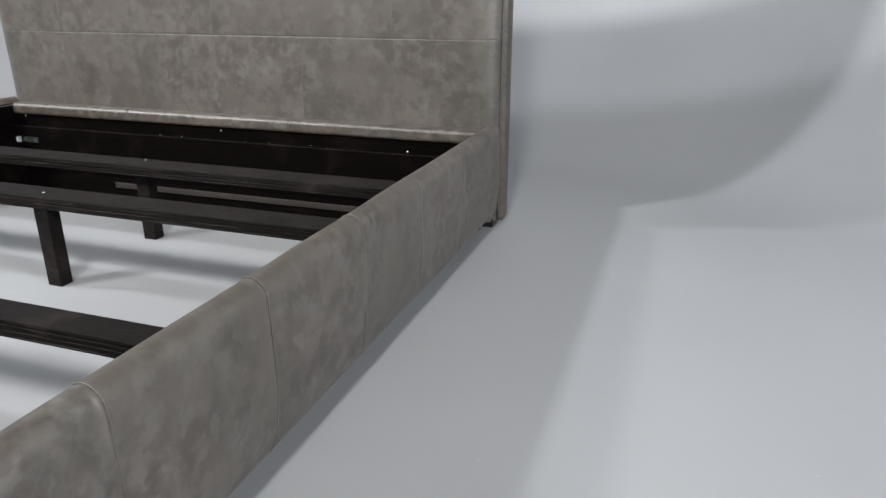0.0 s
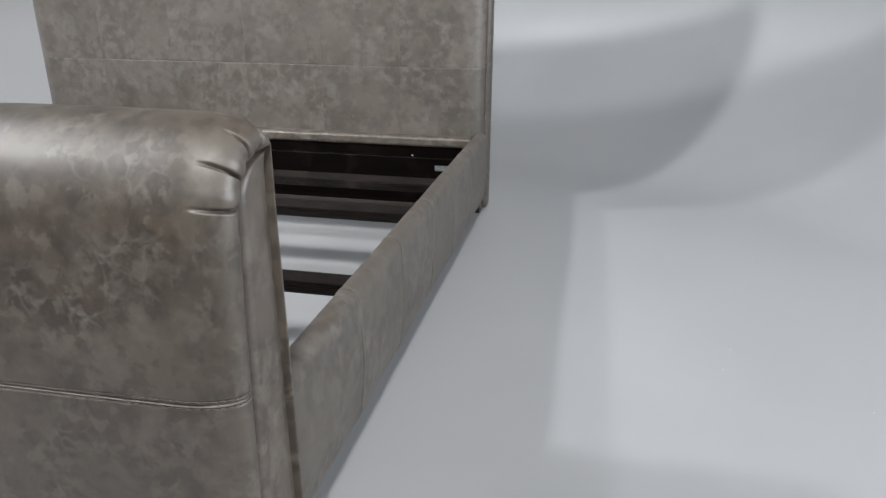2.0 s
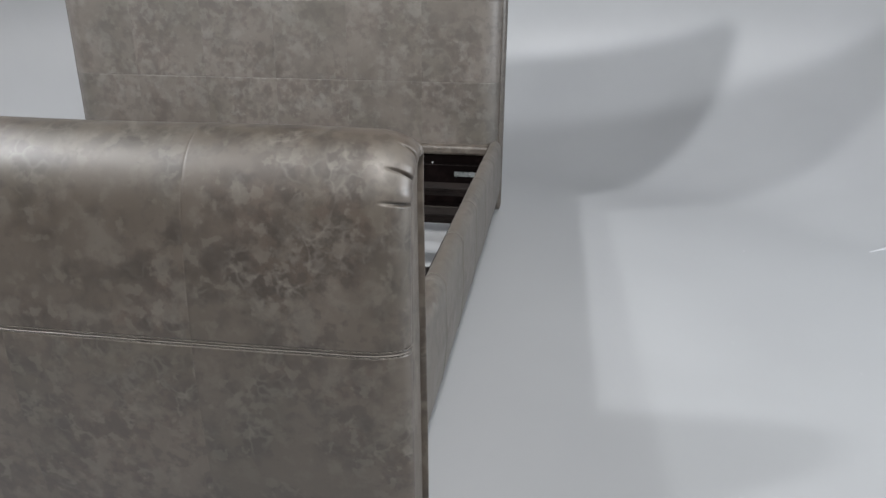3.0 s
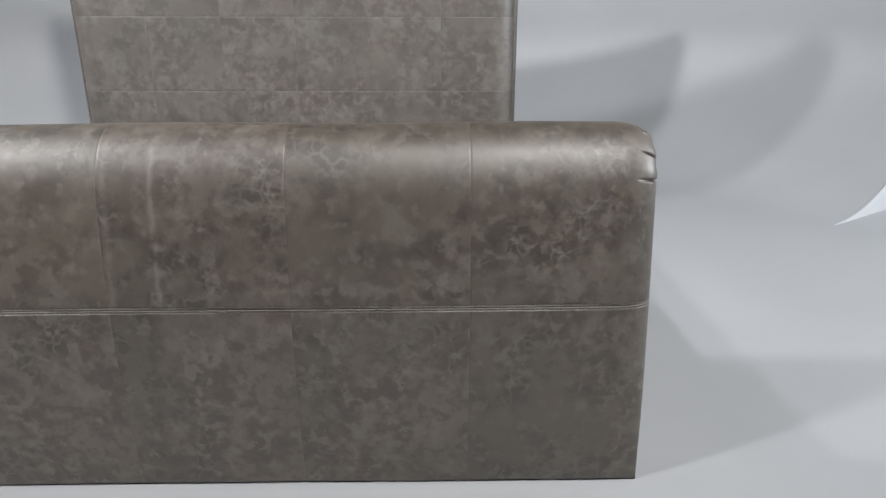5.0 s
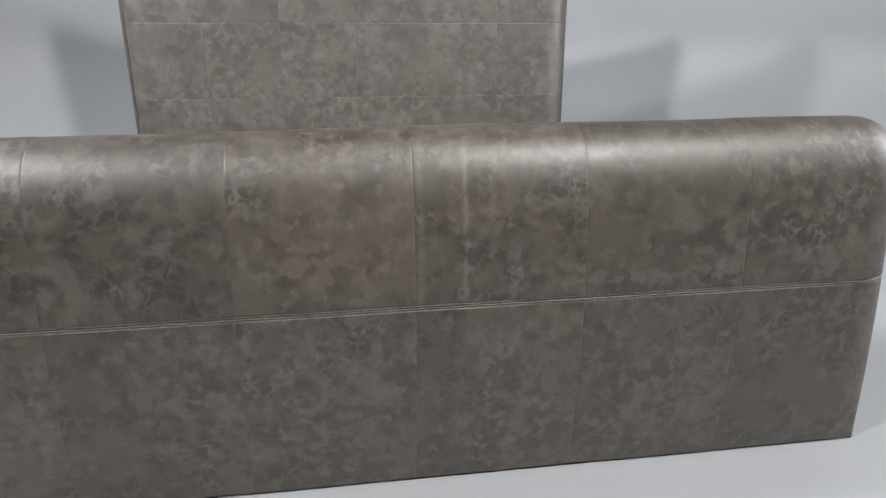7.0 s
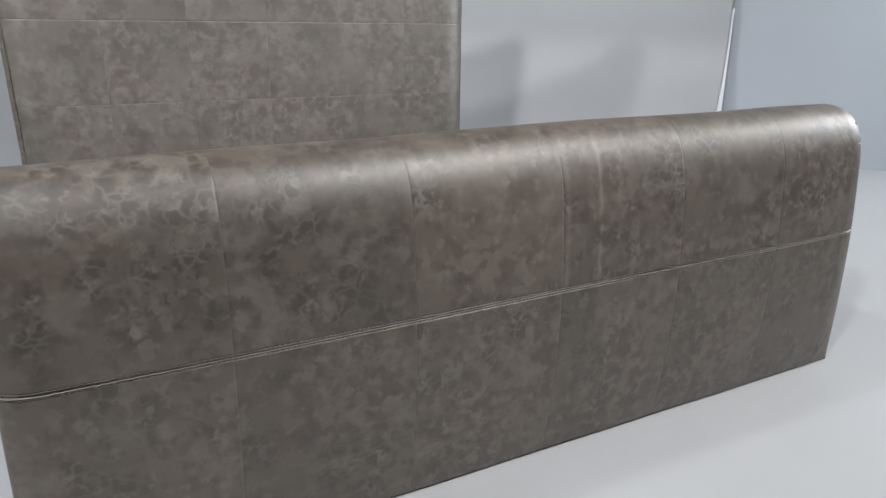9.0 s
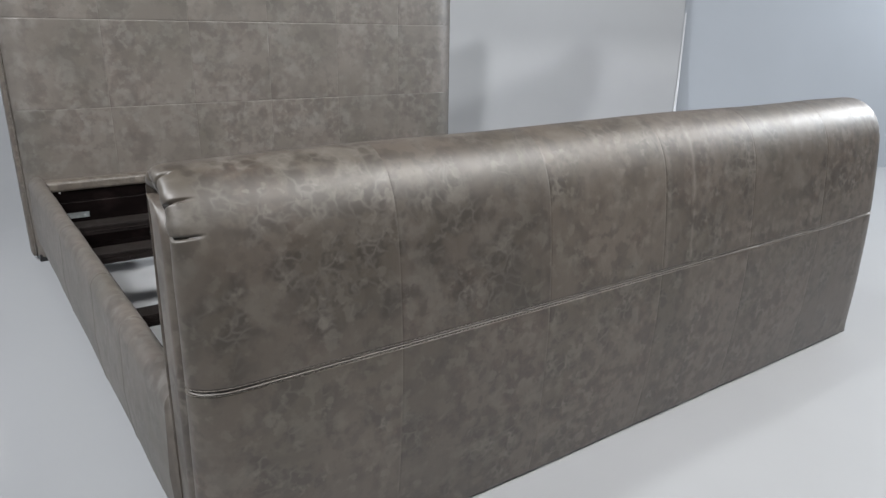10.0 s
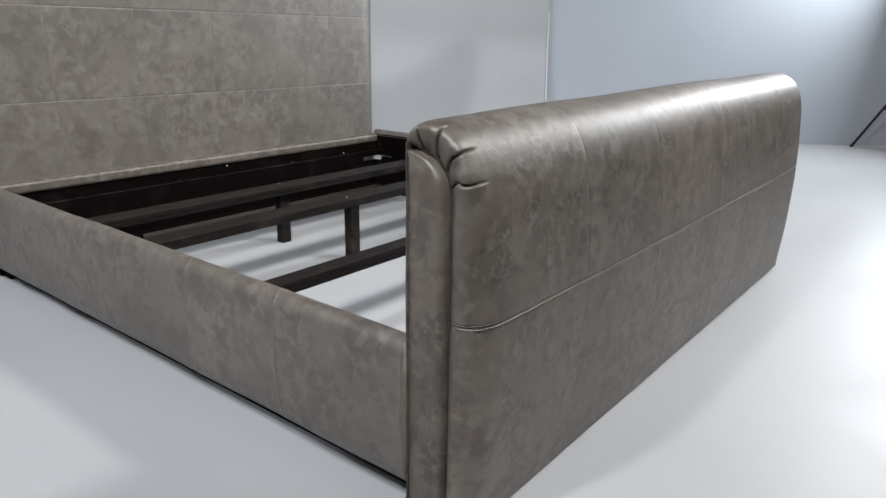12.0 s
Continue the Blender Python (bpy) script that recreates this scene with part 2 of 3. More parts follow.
def rounded(points, cuts=6):
    """A smooth chain through a few points."""
    pts = [Vector(p) for p in points]
    out = []
    for k in range(len(pts) - 1):
        a, b, c, d = pts[max(k - 1, 0)], pts[k], pts[k + 1], pts[min(k + 2, len(pts) - 1)]
        for i in range(cuts):
            w = i / cuts
            out.append(tuple(0.5 * (2 * b + (c - a) * w + (2 * a - 5 * b + 4 * c - d) * w ** 2 + (3 * b - a - 3 * c + d) * w ** 3)))
    return out + [tuple(pts[-1])]


def arc(cx, cy, rx, ry, a0, a1, n):
    return [(cx + rx * math.cos(radians(a0 + (a1 - a0) * k / n)), cy + ry * math.sin(radians(a0 + (a1 - a0) * k / n))) for k in range(n + 1)]


# ---- room ----
CX, CY, RADIUS, COVE = 0.27, 0.45, 3.72, 0.95
FIRST, LAST, TOP = 34.2, 168.0, 3.6

bm = box(-7, 9, -7, 7, -0.12, 0.0, 0)
tagged(part("floor", bm, FLOOR, smooth=False), "smooth light grey painted studio floor", "floor", kind="structure")

profile = [(RADIUS - COVE - 0.05, -0.0002)] + [(RADIUS - COVE + COVE * math.sin(a), COVE - 0.0002 - COVE * math.cos(a)) for a in (math.pi / 2 * (k / 36) ** 1.6 for k in range(37))] + [(RADIUS, TOP)]
bm = bmesh.new()
rings = []
back = [(RADIUS + 0.03, TOP), (RADIUS + 0.03, 0.001)]
for k in range(91):
    a = radians(FIRST + (LAST - FIRST) * k / 90)
    rings.append([bm.verts.new((CX + r * math.cos(a), CY + r * math.sin(a), z)) for r, z in profile + back])
for a, b in zip(rings, rings[1:]):
    for i in range(len(a) - 1):
        bm.faces.new((a[i], a[i + 1], b[i + 1], b[i]))
bm.faces.new(rings[-1])
tagged(part("wall_sweep", bm, FLOOR), "pale grey curved studio sweep behind the bed", "backdrop", kind="structure")

# white board that closes the end of the sweep
bm = bmesh.new()
a = radians(FIRST - 0.03)
ends = []
for turn in (0.0, 0.16):
    a = radians(FIRST - 0.06 - turn)
    ends.append([bm.verts.new((CX + r * math.cos(a), CY + r * math.sin(a), z)) for r, z in profile[1:-1] + [(RADIUS, 1.085), (RADIUS + 0.03, 1.085), (RADIUS + 0.03, 0.001)]])
for f in ends:
    bm.faces.new(f)
for i in range(len(ends[0])):
    j = (i + 1) % len(ends[0])
    bm.faces.new((ends[0][i], ends[0][j], ends[1][j], ends[1][i]))
tagged(part("trim_sweep_end", bm, CAP, smooth=False), "white board closing the end of the sweep", "trim", kind="structure")


def wall(name, a, b, label, paint):
    a, b = Vector((*a, 0)), Vector((*b, 0))
    way = (b - a).normalized()
    out = Vector((way.y, -way.x, 0)) * 0.15
    bm = bmesh.new()
    low = [bm.verts.new(p) for p in (a, b, b + out, a + out)]
    high = [bm.verts.new(v.co + Vector((0, 0, 5.2))) for v in low]
    bm.faces.new(low)
    bm.faces.new(high)
    for i in range(4):
        bm.faces.new((low[i], low[(i + 1) % 4], high[(i + 1) % 4], high[i]))
    return tagged(part(name, bm, paint, smooth=False), label, "wall", kind="structure")


wall("wall_east", (2.72, 3.74), (8.89, -3.77), "plain blue-grey painted studio wall", WALL)
wall("wall_south", (8.6, -5.0), (-6.0, -5.0), "plain charcoal studio wall", DARK_WALL)
wall("wall_west", (-6.0, -5.0), (-6.0, 6.0), "plain charcoal studio wall", DARK_WALL)
wall("wall_north", (-6.0, 6.0), (8.6, 6.0), "plain charcoal studio wall", DARK_WALL)
wall("wall_far_east", (8.6, 6.0), (8.6, -5.0), "plain charcoal studio wall", DARK_WALL)
tagged(part("ceiling", box(-7, 9, -7, 7, 5.2, 5.32, 0), CEILING, smooth=False), "plain pale studio ceiling", "ceiling", kind="structure")

# ---- bed ----
bed = tagged(new("bed"), "empty king-size bed frame in mottled taupe waxed leather", "bed")

# footboard: a padded slab with a rolled top, its cover turned round both ends
FLAT, ROUND, WRAP, TURN = 0.970, 0.077, 0.138, 0.73 * math.pi
FB = rounded([(0.050, 0.006), (0.044, 0.007), (0.036, 0.05), (0.025, 0.12), (0.0155, 0.2), (0.0095, 0.29), (0.007, 0.36), (0.007, 0.42), (0.0095, 0.49), (0.014, 0.56), (0.020, 0.62), (0.0275, 0.66), (0.038, 0.69), (0.053, 0.717), (0.073, 0.739), (0.096, 0.753), (0.119, 0.760), (0.140, 0.761)]) + arc(0.140, 0.722, 0.036, 0.039, 90, 0, 10)[1:] + [(0.176, 0.012)]
fb_place, fb_length = polyline(FB)
FB_SEAM = next(v for v in np.arange(0, 1, 0.001) if fb_place(v).y > 0.421)
FB_LOW = next(v for v in np.arange(0, 1, 0.001) if fb_place(v).y > 0.605)
FB_BACK = next(v for v in np.arange(FB_LOW, 2, 0.001) if fb_place(v).x > 0.1755)
low = fb_place(FB_LOW).y
crease_place, crease_length = polyline([(0.092, low), (0.0925, 0.63), (0.094, 0.653), (0.099, 0.672), (0.109, 0.687), (0.122, 0.699), (0.142, 0.707), (0.158, 0.7105), (0.172, 0.712)])


def crease(v, sign):
    """Where the turned-in cover meets the end panel; one end leans forward to the floor."""
    if v < FB_LOW:
        z = fb_place(v).y
        return Vector((0.092 if sign < 0 else 0.094 - 0.072 * (low - z), z, 0))
    if v < FB_BACK:
        w = (v - FB_LOW) / (FB_BACK - FB_LOW)
        return crease_place(w * crease_length) + Vector((0.0 if sign < 0 else 0.002 * (1 - w), 0, 0))
    return Vector((0.172, min(fb_place(v).y, 0.712), 0))


def splay(z, sign):
    """One end of the footboard widens slightly to the floor."""
    return 0.010 * max(0.0, 1 - z / 0.65) if sign > 0 else 0.0


def footboard_surface(u, v):
    p = fb_place(v).copy()
    x = u
    front = max(0.0, 1 - v / FB_BACK)
    inner = min(abs(u), FLAT)
    p.x += 0.009 * inner * inner * min(front * 3, 1, v / 0.25)
    if abs(u) > FLAT:
        a = min((abs(u) - FLAT) / WRAP, 1) * TURN
        x = math.copysign(FLAT + ROUND * math.sin(a), u)
        w = (1 - math.cos(a)) / (1 - math.cos(TURN))
        if u < 0 and v > FB_LOW:
            w = w + (w ** 2.4 - w) * min((v - FB_LOW) / 0.12, 1)
        x += splay(p.y, u) * math.sin(min(a, math.pi / 2))
        p = p.lerp(crease(v, u), w)
    return Vector((x, p.x, p.y - 0.016 * max(0.0, -x) * p.y))


FB_END = FLAT + WRAP
PLEATS = [(FB_LOW + w * (FB_BACK - FB_LOW), reach, bend) for w, reach, bend in ((0.31, 0.080, -0.020), (0.484, 0.076, -0.010), (0.663, 0.062, 0.0), (0.853, 0.046, 0.004))]


def pleat_push(u, v):
    d = FB_END - abs(u) - 0.030
    if d > 0.13 or v < FB_LOW + 0.01:
        return 0.0
    total = 0.0
    for at, reach, bend in PLEATS:
        fade = min(max(0.0, 1 - d / reach), 1.0)
        line = at + bend * (1 - math.exp(-max(d, 0) / 0.02))
        total -= 0.0125 * fade ** 0.6 * math.exp(-((v - line) / 0.0024) ** 2) if fade else 0.0
        total += 0.0030 * fade ** 1.2 * math.exp(-((v - line - 0.016) / 0.012) ** 2)
    return total


footboard = part("footboard", box(-0.975, 0.975, 0.088, 0.166, 0.001, 0.64, 0.01), CREASE, bed)
COLS = [-FB_END, -0.69, -0.345, 0.0, 0.345, 0.69, FB_END]
for i in range(6):
    for lo, hi in ((0.0, FB_SEAM), (FB_SEAM, fb_length)):
        u0, u1 = COLS[i], COLS[i + 1]
        us, vs = steps(u0, u1, 0.03), steps(lo, hi, 0.018)
        fine = [FB_SEAM + k * (0.0008 if lo else -0.0008) for k in range(13)]
        vs = sorted(set(np.round([v for v in vs if abs(v - FB_SEAM) > 0.011] + fine, 5)))
        if i == 0:
            us = sorted(set(np.round(list(np.arange(u0, u0 + 0.20, 0.005)) + [u for u in us if u > u0 + 0.20], 5)))
        if i == 5:
            us = sorted(set(np.round([u for u in us if u < u1 - 0.20] + list(np.arange(u1, u1 - 0.20, -0.005)), 5)))
        if i in (0, 5) and lo > 0:
            vs = sorted(set(np.round([v for v in vs if v < FB_LOW or v > FB_BACK + 0.015] + list(np.arange(FB_LOW, FB_BACK + 0.015, 0.0013)), 5)))

        def lift(u, v, u0=u0, u1=u1, lo=lo, hi=hi):
            return -(swell(u, u0, u1, v, lo, hi) + pleat_push(u, v) + seam_dip(v - FB_SEAM, 0.0022, 0.0016))
        part("leather_panel", sheet(footboard_surface, us, vs, lambda u, v: -lift(u, v)), LEATHER, footboard)

for aside in (-0.0048, 0.0048):
    part("stitching", stitches(footboard_surface, "u", FB_SEAM, 1, -1.085, 1.085, aside, -0.0006), THREAD, footboard, "taupe double topstitching")
# thin pale tube stands in for the highlight just below the join
part("seam_highlight", tube([footboard_surface(u, FB_SEAM - 0.0016) + Vector((0, 0.0001, 0)) for u in steps(-1.03, 1.03, 0.02)], 0.0008, 6), SEAM_GLINT, footboard, "pale line painting the highlight under the cross seam")


def side_panel(sign):
    """The upright end panel of the footboard, bounded by the turned-in cover."""
    bm = bmesh.new()
    grid = []
    for k in range(73):
        v = 0.002 + (FB_BACK - 0.002) * k / 72
        p = crease(v, sign)
        drop = 0.016 * p.y if sign < 0 else 0.0
        line = []
        for s in (0, 0.02, 0.05, 0.1, 0.16, 0.22, 0.5, 0.7, 0.85, 1.0):
            bulge = 1 - (1 - min(s / 0.22, 1)) ** 3 - 0.3 * max((s - 0.6) / 0.4, 0) ** 3
            line.append(bm.verts.new((sign * (1.024 + splay(p.y, sign) + (0.015 if sign > 0 else 0.023) * bulge), p.x + 0.003 + (0.174 - p.x) * s, p.y - drop - 0.003)))
        grid.append(line)
    for a, b in zip(grid, grid[1:]):
        for j in range(9):
            bm.faces.new((a[j], a[j + 1], b[j + 1], b[j]))
    return bm


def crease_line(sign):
    """A dark tube that paints the shade in the groove between cover and side panel."""
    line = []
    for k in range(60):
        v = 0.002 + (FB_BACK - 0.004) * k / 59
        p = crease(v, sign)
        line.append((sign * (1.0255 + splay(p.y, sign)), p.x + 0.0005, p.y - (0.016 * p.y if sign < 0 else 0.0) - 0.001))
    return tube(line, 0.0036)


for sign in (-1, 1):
    part("groove_shade", crease_line(sign), CREASE, footboard, "dark line painting the shade in the end groove")
for sign in (-1, 1):
    part("side_panel", side_panel(sign), LEATHER, footboard)
part("back_panel", box(-1.020, 1.020, 0.1665, 0.1735, 0.004, 0.690, 0.002), LEATHER, footboard)

# headboard
HX, HB_HALF, HB_EDGE, HB_TOP = -0.026, 1.040, 0.11, 1.60
hb_points = [(2.24, 0.02), (2.235, 0.3), (2.235, 0.66), (2.235, 1.53)] + arc(2.305, 1.53, 0.07, 0.07, 180, 90, 8)[1:] + [(2.37, 1.6)]
hb_place, hb_length = polyline(hb_points)
HB_END = HB_HALF - HB_EDGE + HB_EDGE * 1.3


def flare(x, z):
    """One edge of the headboard stands slightly off plumb."""
    return 0.014 * (z - 0.45) * min(max(-x / HB_HALF, 0), 1)


def headboard_surface(u, v):
    p = hb_place(v)
    flat = HB_HALF - HB_EDGE
    x = u
    if abs(u) > flat:
        a = min((abs(u) - flat) / (HB_EDGE * 1.3), 1) * math.pi / 2
        x = math.copysign(flat + HB_EDGE * math.sin(a), u)
        p = p + Vector((0.058 * (1 - math.cos(a)), 0, 0))
    return Vector((HX + x - flare(x, p.y), p.x, p.y))


headboard = part("headboard", box(HX - 0.985, HX + 0.985, 2.285, 2.35, 0.03, 1.56, 0.01), CREASE, bed)
HB_COLS = [-HB_END, -0.692, -0.347, 0.0, 0.3445, 0.689, HB_END]
HB_ROWS = [0.0, 0.60, 0.943, 1.286, hb_length]
for i in range(6):
    for lo, hi in zip(HB_ROWS, HB_ROWS[1:]):
        u0, u1 = HB_COLS[i], HB_COLS[i + 1]

        def lift(u, v, u0=u0, u1=u1, lo=lo, hi=hi):
            return seam_dip(min(u - u0, u1 - u), 0.0004, 0.0018) + seam_dip(min(v - lo, hi - v), 0.0007, 0.0020) + 0.0025 * noise.noise(Vector((u * 3.1, v * 3.1, 5.3)))
        part("leather_panel", sheet(headboard_surface, steps(u0, u1, 0.018), steps(lo, hi, 0.03), lift), SMOOTH_LEATHER, headboard)
for v in HB_ROWS[1:-1]:
    for aside in (0.0045,):
        part("stitching", stitches(headboard_surface, "u", v, 1, -1.02, 1.02, aside, -0.0004), THREAD, headboard, "taupe topstitching")
for sign in (-1, 1):
    x = HX + sign * HB_HALF
    bm = box(min(x + sign * 0.019, x - sign * 0.04), max(x + sign * 0.019, x - sign * 0.04), 2.292, 2.372, 0.014, HB_TOP, 0.022)
    for v in bm.verts:
        v.co.x -= flare(v.co.x - HX, v.co.z)
    part("side_panel", bm, LEATHER, headboard)
    part("piping", tube([(x + sign * 0.001 - flare(x - HX, 0.03 + 0.05 * k), 2.291, 0.03 + 0.05 * k) for k in range(32)], 0.004), LEATHER, headboard)
for sign in (-1, 1):
    part("foot", box(HX + sign * 1.0 - 0.03, HX + sign * 1.0 + 0.03, 2.27, 2.35, 0.0, 0.03, 0.002), BLACK, headboard, "low black foot", smooth=False)
part("back_panel", box(HX - 1.0, HX + 1.0, 2.35, 2.371, 0.03, HB_TOP - 0.01, 0.004), LEATHER, headboard)

# side rails
RAIL = [(0.998, 0.060), (1.014, 0.057), (1.028, 0.062), (1.037, 0.085), (1.043, 0.13), (1.048, 0.20), (1.045, 0.288)] + arc(1.016, 0.324, 0.029, 0.037, 12, 168, 12)
rail_place, rail_length = polyline(RAIL)
RX = -0.012
RAIL_SEAMS = [0.1795, 0.544, 0.862, 1.194, 1.506, 1.84, 2.232]


def rail_surface(sign):
    def surface(u, v):
        p = rail_place(v)
        return Vector((sign * p.x + RX, u, p.y))
    return surface


for sign in (-1, 1):
    surface = rail_surface(sign)
    core = box(0.9885, 1.010, 0.181, 2.22, 0.061, 0.340, 0.002)
    bmesh.ops.transform(core, matrix=Matrix.Translation((RX, 0, 0)) @ Matrix.Diagonal((sign, 1, 1, 1)), verts=core.verts)
    rail = part("side_rail", core, BOARD, bed, "leather-covered side rail with black board inside")
    seams = RAIL_SEAMS if sign > 0 else [RAIL_SEAMS[0], 0.54, 0.87, 1.38, RAIL_SEAMS[-1]]
    for lo, hi in zip(seams, seams[1:]):
        def lift(u, v, lo=lo, hi=hi):
            return sign * (seam_dip(min(u - lo, hi - u), 0.0012, 0.004) + 0.002 * noise.noise(Vector((u * 4, v * 4, sign))))
        bm = sheet(surface, steps(lo, hi, 0.03), list(np.linspace(0, rail_length, 40)), lambda u, v: -lift(u, v))
        bm.verts.ensure_lookup_table()
        if lo == seams[0]:
            bm.faces.new([bm.verts[k] for k in range(40)])
        part("leather_panel", bm, RAIL_LEATHER, rail)
    for y in seams[1:-1] if sign > 0 else ():
        for aside in (0.0045,):
            part("stitching", stitches(surface, "v", y, -sign, 0.02, rail_length - 0.03, aside), PALE_THREAD, rail, "pale topstitching")
    # ledge for the slats, deepened out of sight to block light under the rail
    piece = box(0.952, 0.989, 0.2, 2.18, 0.018, 0.2235, 0.002)
    bmesh.ops.transform(piece, matrix=Matrix.Translation((RX, 0, 0)) @ Matrix.Diagonal((sign, 1, 1, 1)), verts=piece.verts)
    part("slat_ledge_light_stop", piece, BOARD, rail, smooth=False)

# head rail: leather-wrapped top, black boards inside
head_rail = part("head_rail", box(HX - 0.985, HX + 0.998, 2.2075, 2.234, 0.004, 0.325, 0.003), BOARD, bed, "black board across the head of the bed", smooth=False)
cap_line = [(2.200, 0.299), (2.195, 0.305), (2.194, 0.326)] + arc(2.212, 0.328, 0.018, 0.014, 180, 90, 6) + [(2.240, 0.343)]
cap_place, cap_length = polyline(cap_line)


def cap_surface(u, v):
    p = cap_place(v)
    return Vector((HX + u, p.x, p.y))


for lo, hi in ((-0.985, -0.40), (-0.40, 0.30), (0.30, 0.998)):
    def lift(u, v, lo=lo, hi=hi):
        return seam_dip(min(u - lo, hi - u), 0.002, 0.004) + 0.0015 * noise.noise(Vector((u * 9, v * 20, 3)))
    part("leather_panel", sheet(cap_surface, steps(lo, hi, 0.03), list(np.linspace(0, cap_length, 18)), lift), LEATHER, head_rail)
part("batten", box(HX - 0.98, HX + 0.99, 2.168, 2.2068, 0.15, 0.256, 0.004), BOARD, head_rail, smooth=False)
# lighter sliver added to paint the light caught on the batten's top edge
part("batten_edge_highlight", box(HX - 0.98, HX + 0.99, 2.1670, 2.1720, 0.2535, 0.2572, 0.0008), SLAT, head_rail, smooth=False)
part("bottom_board", box(HX - 0.975, HX + 0.985, 2.150, 2.2068, 0.002, 0.066, 0.002), BOARD, head_rail, smooth=False)
part("lower_strip", box(HX - 0.46, HX + 0.985, 2.144, 2.1495, 0.045, 0.066, 0.001), STRIP, head_rail, "dull brown edge strip")


def screw(x, y, z, parent, upward=False, radius=0.0042):
    bm = bmesh.new()
    bmesh.ops.create_cone(bm, cap_ends=True, segments=12, radius1=radius, radius2=radius * 0.6, depth=0.002, matrix=Matrix.Translation((x, y, z)) @ (Matrix.Identity(4) if upward else pose(0, 0, 0, 90)))
    part("screw", bm, SCREW, parent, "bright screw head")


for x, z in ((-0.955, 0.292), (-0.017, 0.286), (0.719, 0.257)):
    screw(x, 2.2068, z, head_rail)


def bracket(sign, z):
    """A bent zinc strip across the corner of head rail and side rail."""
    line = [(0.845, 2.1665), (0.935, 2.1665), (0.968, 2.130), (0.968, 2.070)]
    bm = bmesh.new()
    rings = []
    for k, (x, y) in enumerate(line):
        a, b = Vector(line[max(k - 1, 0)]), Vector(line[min(k + 1, 3)])
        side = Vector((b.y - a.y, a.x - b.x)).normalized() * -0.003
        rings.append([bm.verts.new((sign * p.x + HX + 0.008, p.y, h)) for p, h in ((Vector((x, y)), z), (Vector((x, y)), z + 0.022), (Vector((x, y)) - side, z + 0.022), (Vector((x, y)) - side, z))])
    for a, b in zip(rings, rings[1:]):
        for i in range(4):
            bm.faces.new((a[i], a[(i + 1) % 4], b[(i + 1) % 4], b[i]))
    bm.faces.new(rings[0])
    bm.faces.new(rings[-1])
    return bm


for sign, z in ((-1, 0.192), (1, 0.206)):
    brace = part("corner_bracket", bracket(sign, z), ZINC, bed, "zinc-plated corner bracket", smooth=False)
    for x in (0.862, 0.915):
        screw(sign * x + HX + 0.008, 2.1625, z + 0.011, brace, False, 0.003)

# slats and their legs
def ply(x0, x1, y0, y1, z0, z1, layers=7):
    """A plywood board: its long edges show the layers, some eaten back."""
    bm = bmesh.new()
    rings = []
    count = 46
    for k in range(count + 1):
        x = x0 + (x1 - x0) * k / count
        front, rear = [], []
        for i in range(layers):
            for h in (0.08, 0.92):
                z = z0 + (z1 - z0) * (i + h) / layers
                bite = 0.0004 + 0.0022 * (i % 2) * max(0, noise.noise(Vector((x * 5, i * 3.7, y0 * 9))) + 0.45)
                if i in (0, layers - 1) and (h < 0.5) == (i == 0):
                    bite += 0.0012
                front.append((x, y0 + bite, z))
                rear.append((x, y1 - bite, z))
        rings.append([bm.verts.new(p) for p in front + list(reversed(rear))])
    for a, b in zip(rings, rings[1:]):
        for i in range(len(a)):
            j = (i + 1) % len(a)
            bm.faces.new((a[i], a[j], b[j], b[i]))
    bm.faces.new(rings[0])
    bm.faces.new(rings[-1])
    return bm


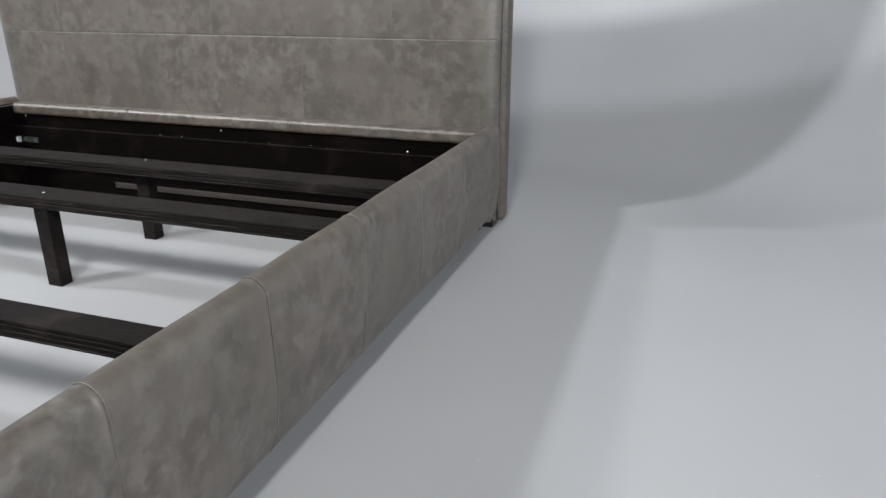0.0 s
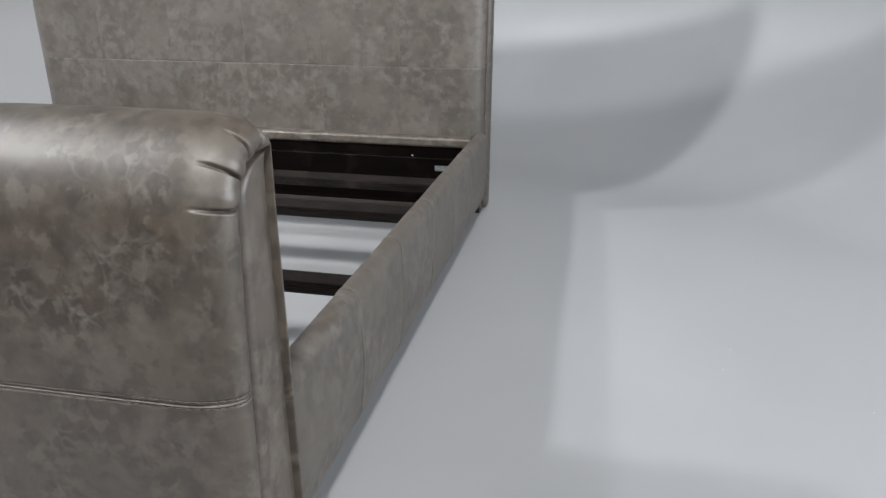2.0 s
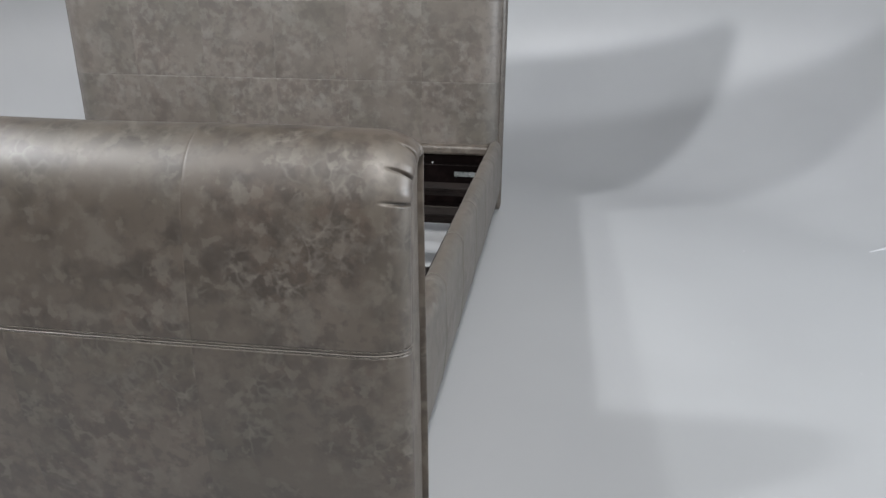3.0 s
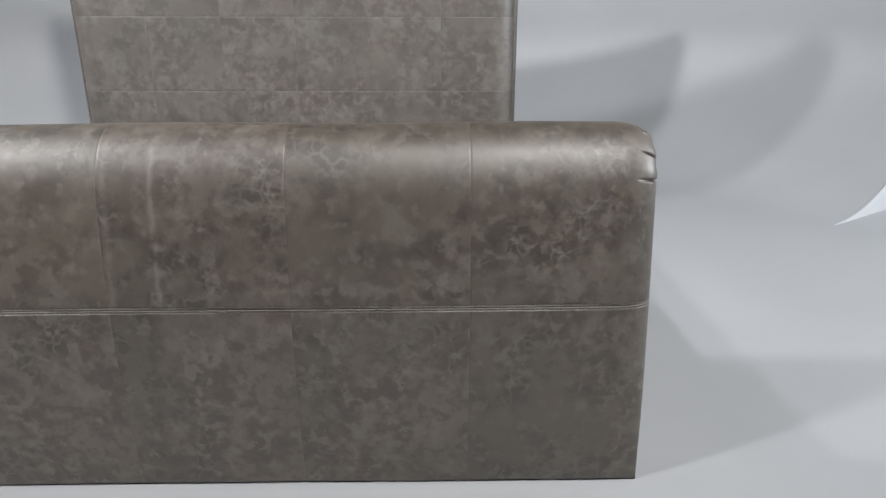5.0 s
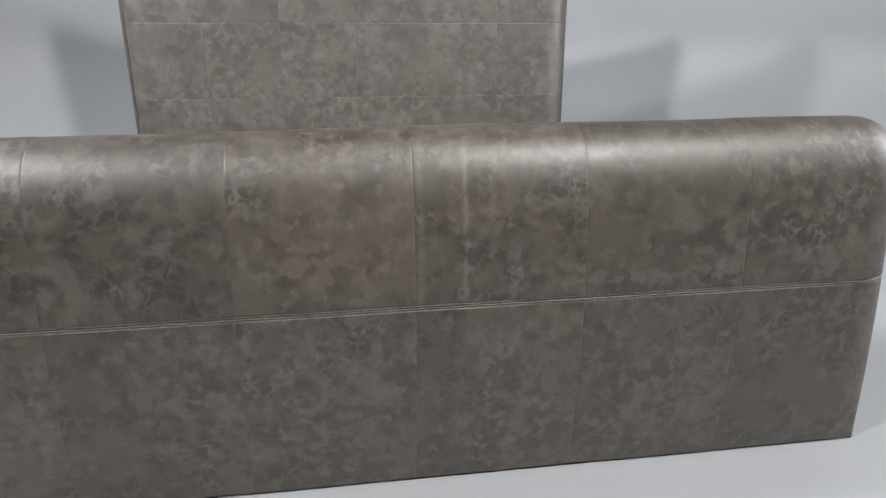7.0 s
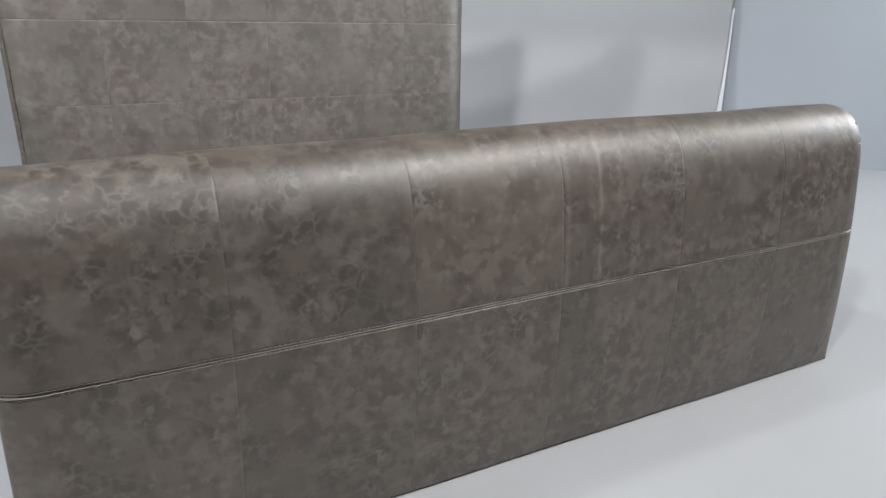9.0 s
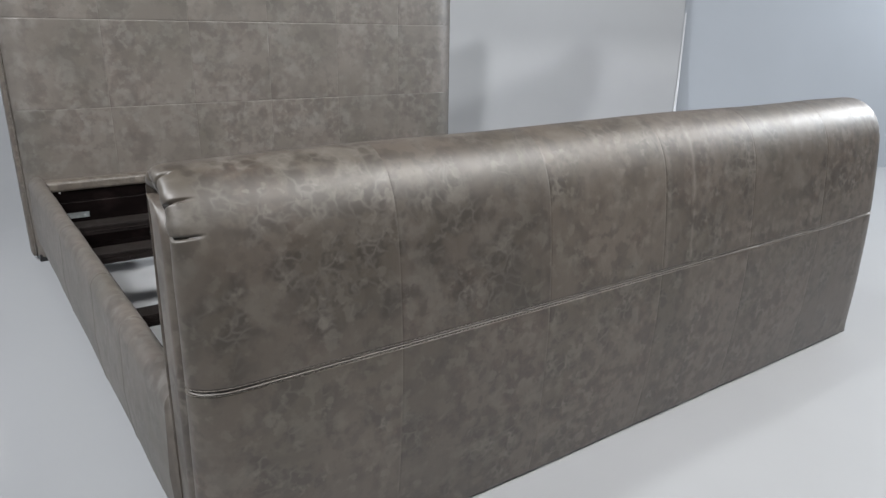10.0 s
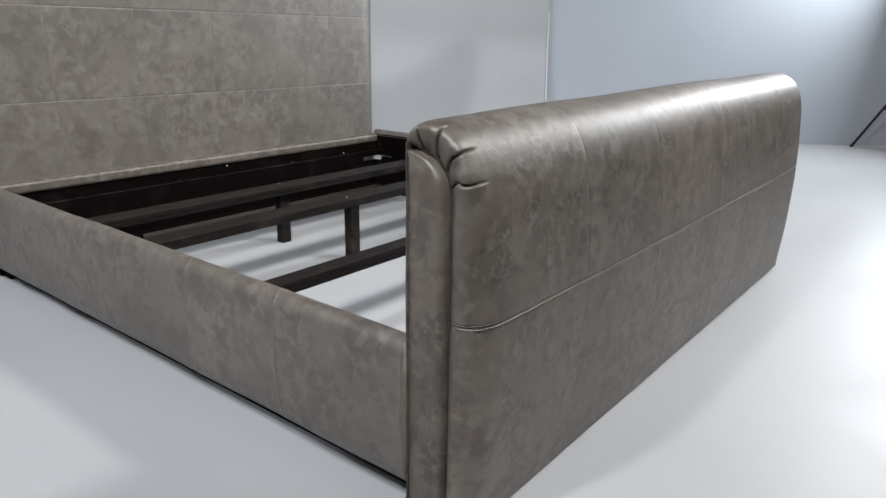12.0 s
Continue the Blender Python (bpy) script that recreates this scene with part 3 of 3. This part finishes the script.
for y0, y1, feet, screws in ((1.742, 1.838, (-0.025, 1.806), ((-0.029, 1.822),)), (1.373, 1.465, (0.0, 1.402), ((-0.012, 1.415),)), (0.792, 0.858, None, ()), (0.235, 0.315, None, ())):
    slat = part("slat", ply(-0.985, 0.955, y0, y1, 0.2245, 0.257), SLAT, bed, "black-stained plywood slat", smooth=False)
    for x, y in screws:
        screw(x, y, 0.2576, slat, True, 0.0042)
    if feet:
        part("support_leg", box(feet[0] - 0.023, feet[0] + 0.023, feet[1] - 0.02, feet[1] + 0.02, 0.0005, 0.2235, 0.002), SLAT, slat, "black wooden support leg", smooth=False)

# ---- light stand beside the wall ----
stand = tagged(new("light_stand"), "black tripod light stand beside the wall", "light stand")
stand.location = (5.0, -0.06, 0)


def strut(name, a, b, radius):
    part(name, tube([Vector(a), Vector(b)], radius, 10), BLACK, stand)


strut("column", (0, 0, 0.12), (0, 0, 1.5), 0.015)
part("collar", tube([Vector((0, 0, 0.86)), Vector((0, 0, 0.94))], 0.026, 14), BLACK, stand)
part("lower_collar", tube([Vector((0, 0, 0.13)), Vector((0, 0, 0.18))], 0.024, 14), BLACK, stand)
for turn in (82.0, 202.0, 322.0):
    c, d = math.cos(radians(turn)), math.sin(radians(turn))
    strut("leg", (0.02 * c, 0.02 * d, 0.90), (0.52 * c, 0.52 * d, 0.010), 0.011)
    strut("brace", (0.02 * c, 0.02 * d, 0.155), (0.33 * c, 0.33 * d, 0.348), 0.008)
    part("rubber_foot", tube([Vector((0.512 * c, 0.512 * d, 0.024)), Vector((0.527 * c, 0.527 * d, 0.0))], 0.014, 10), BLACK, stand)

# sawdust left on the batten
bm = bmesh.new()
for k in range(11):
    x = random.choice((-0.62, -0.28, 0.12, 0.42, 0.55)) + random.gauss(0, 0.06)
    bmesh.ops.create_icosphere(bm, subdivisions=1, radius=random.uniform(0.0006, 0.0013), matrix=Matrix.Translation((x, random.uniform(2.170, 2.204), 0.2565)))
tagged(part("sawdust", bm, SCREW), "pale specks of sawdust on the black batten", "sawdust", kind="stuff")

# dust flecks on the floor beside the rail
bm = bmesh.new()
for k in range(34):
    at = Matrix.Translation((random.uniform(1.15, 2.6), random.uniform(-0.5, 2.1), 0.0006))
    bmesh.ops.create_icosphere(bm, subdivisions=1, radius=random.uniform(0.0006, 0.0017), matrix=at @ Matrix.Diagonal((1.6, 1.0, 0.5, 1)))
tagged(part("floor_dust", bm, SCREW), "pale flecks of dust on the floor", "dust", kind="stuff")
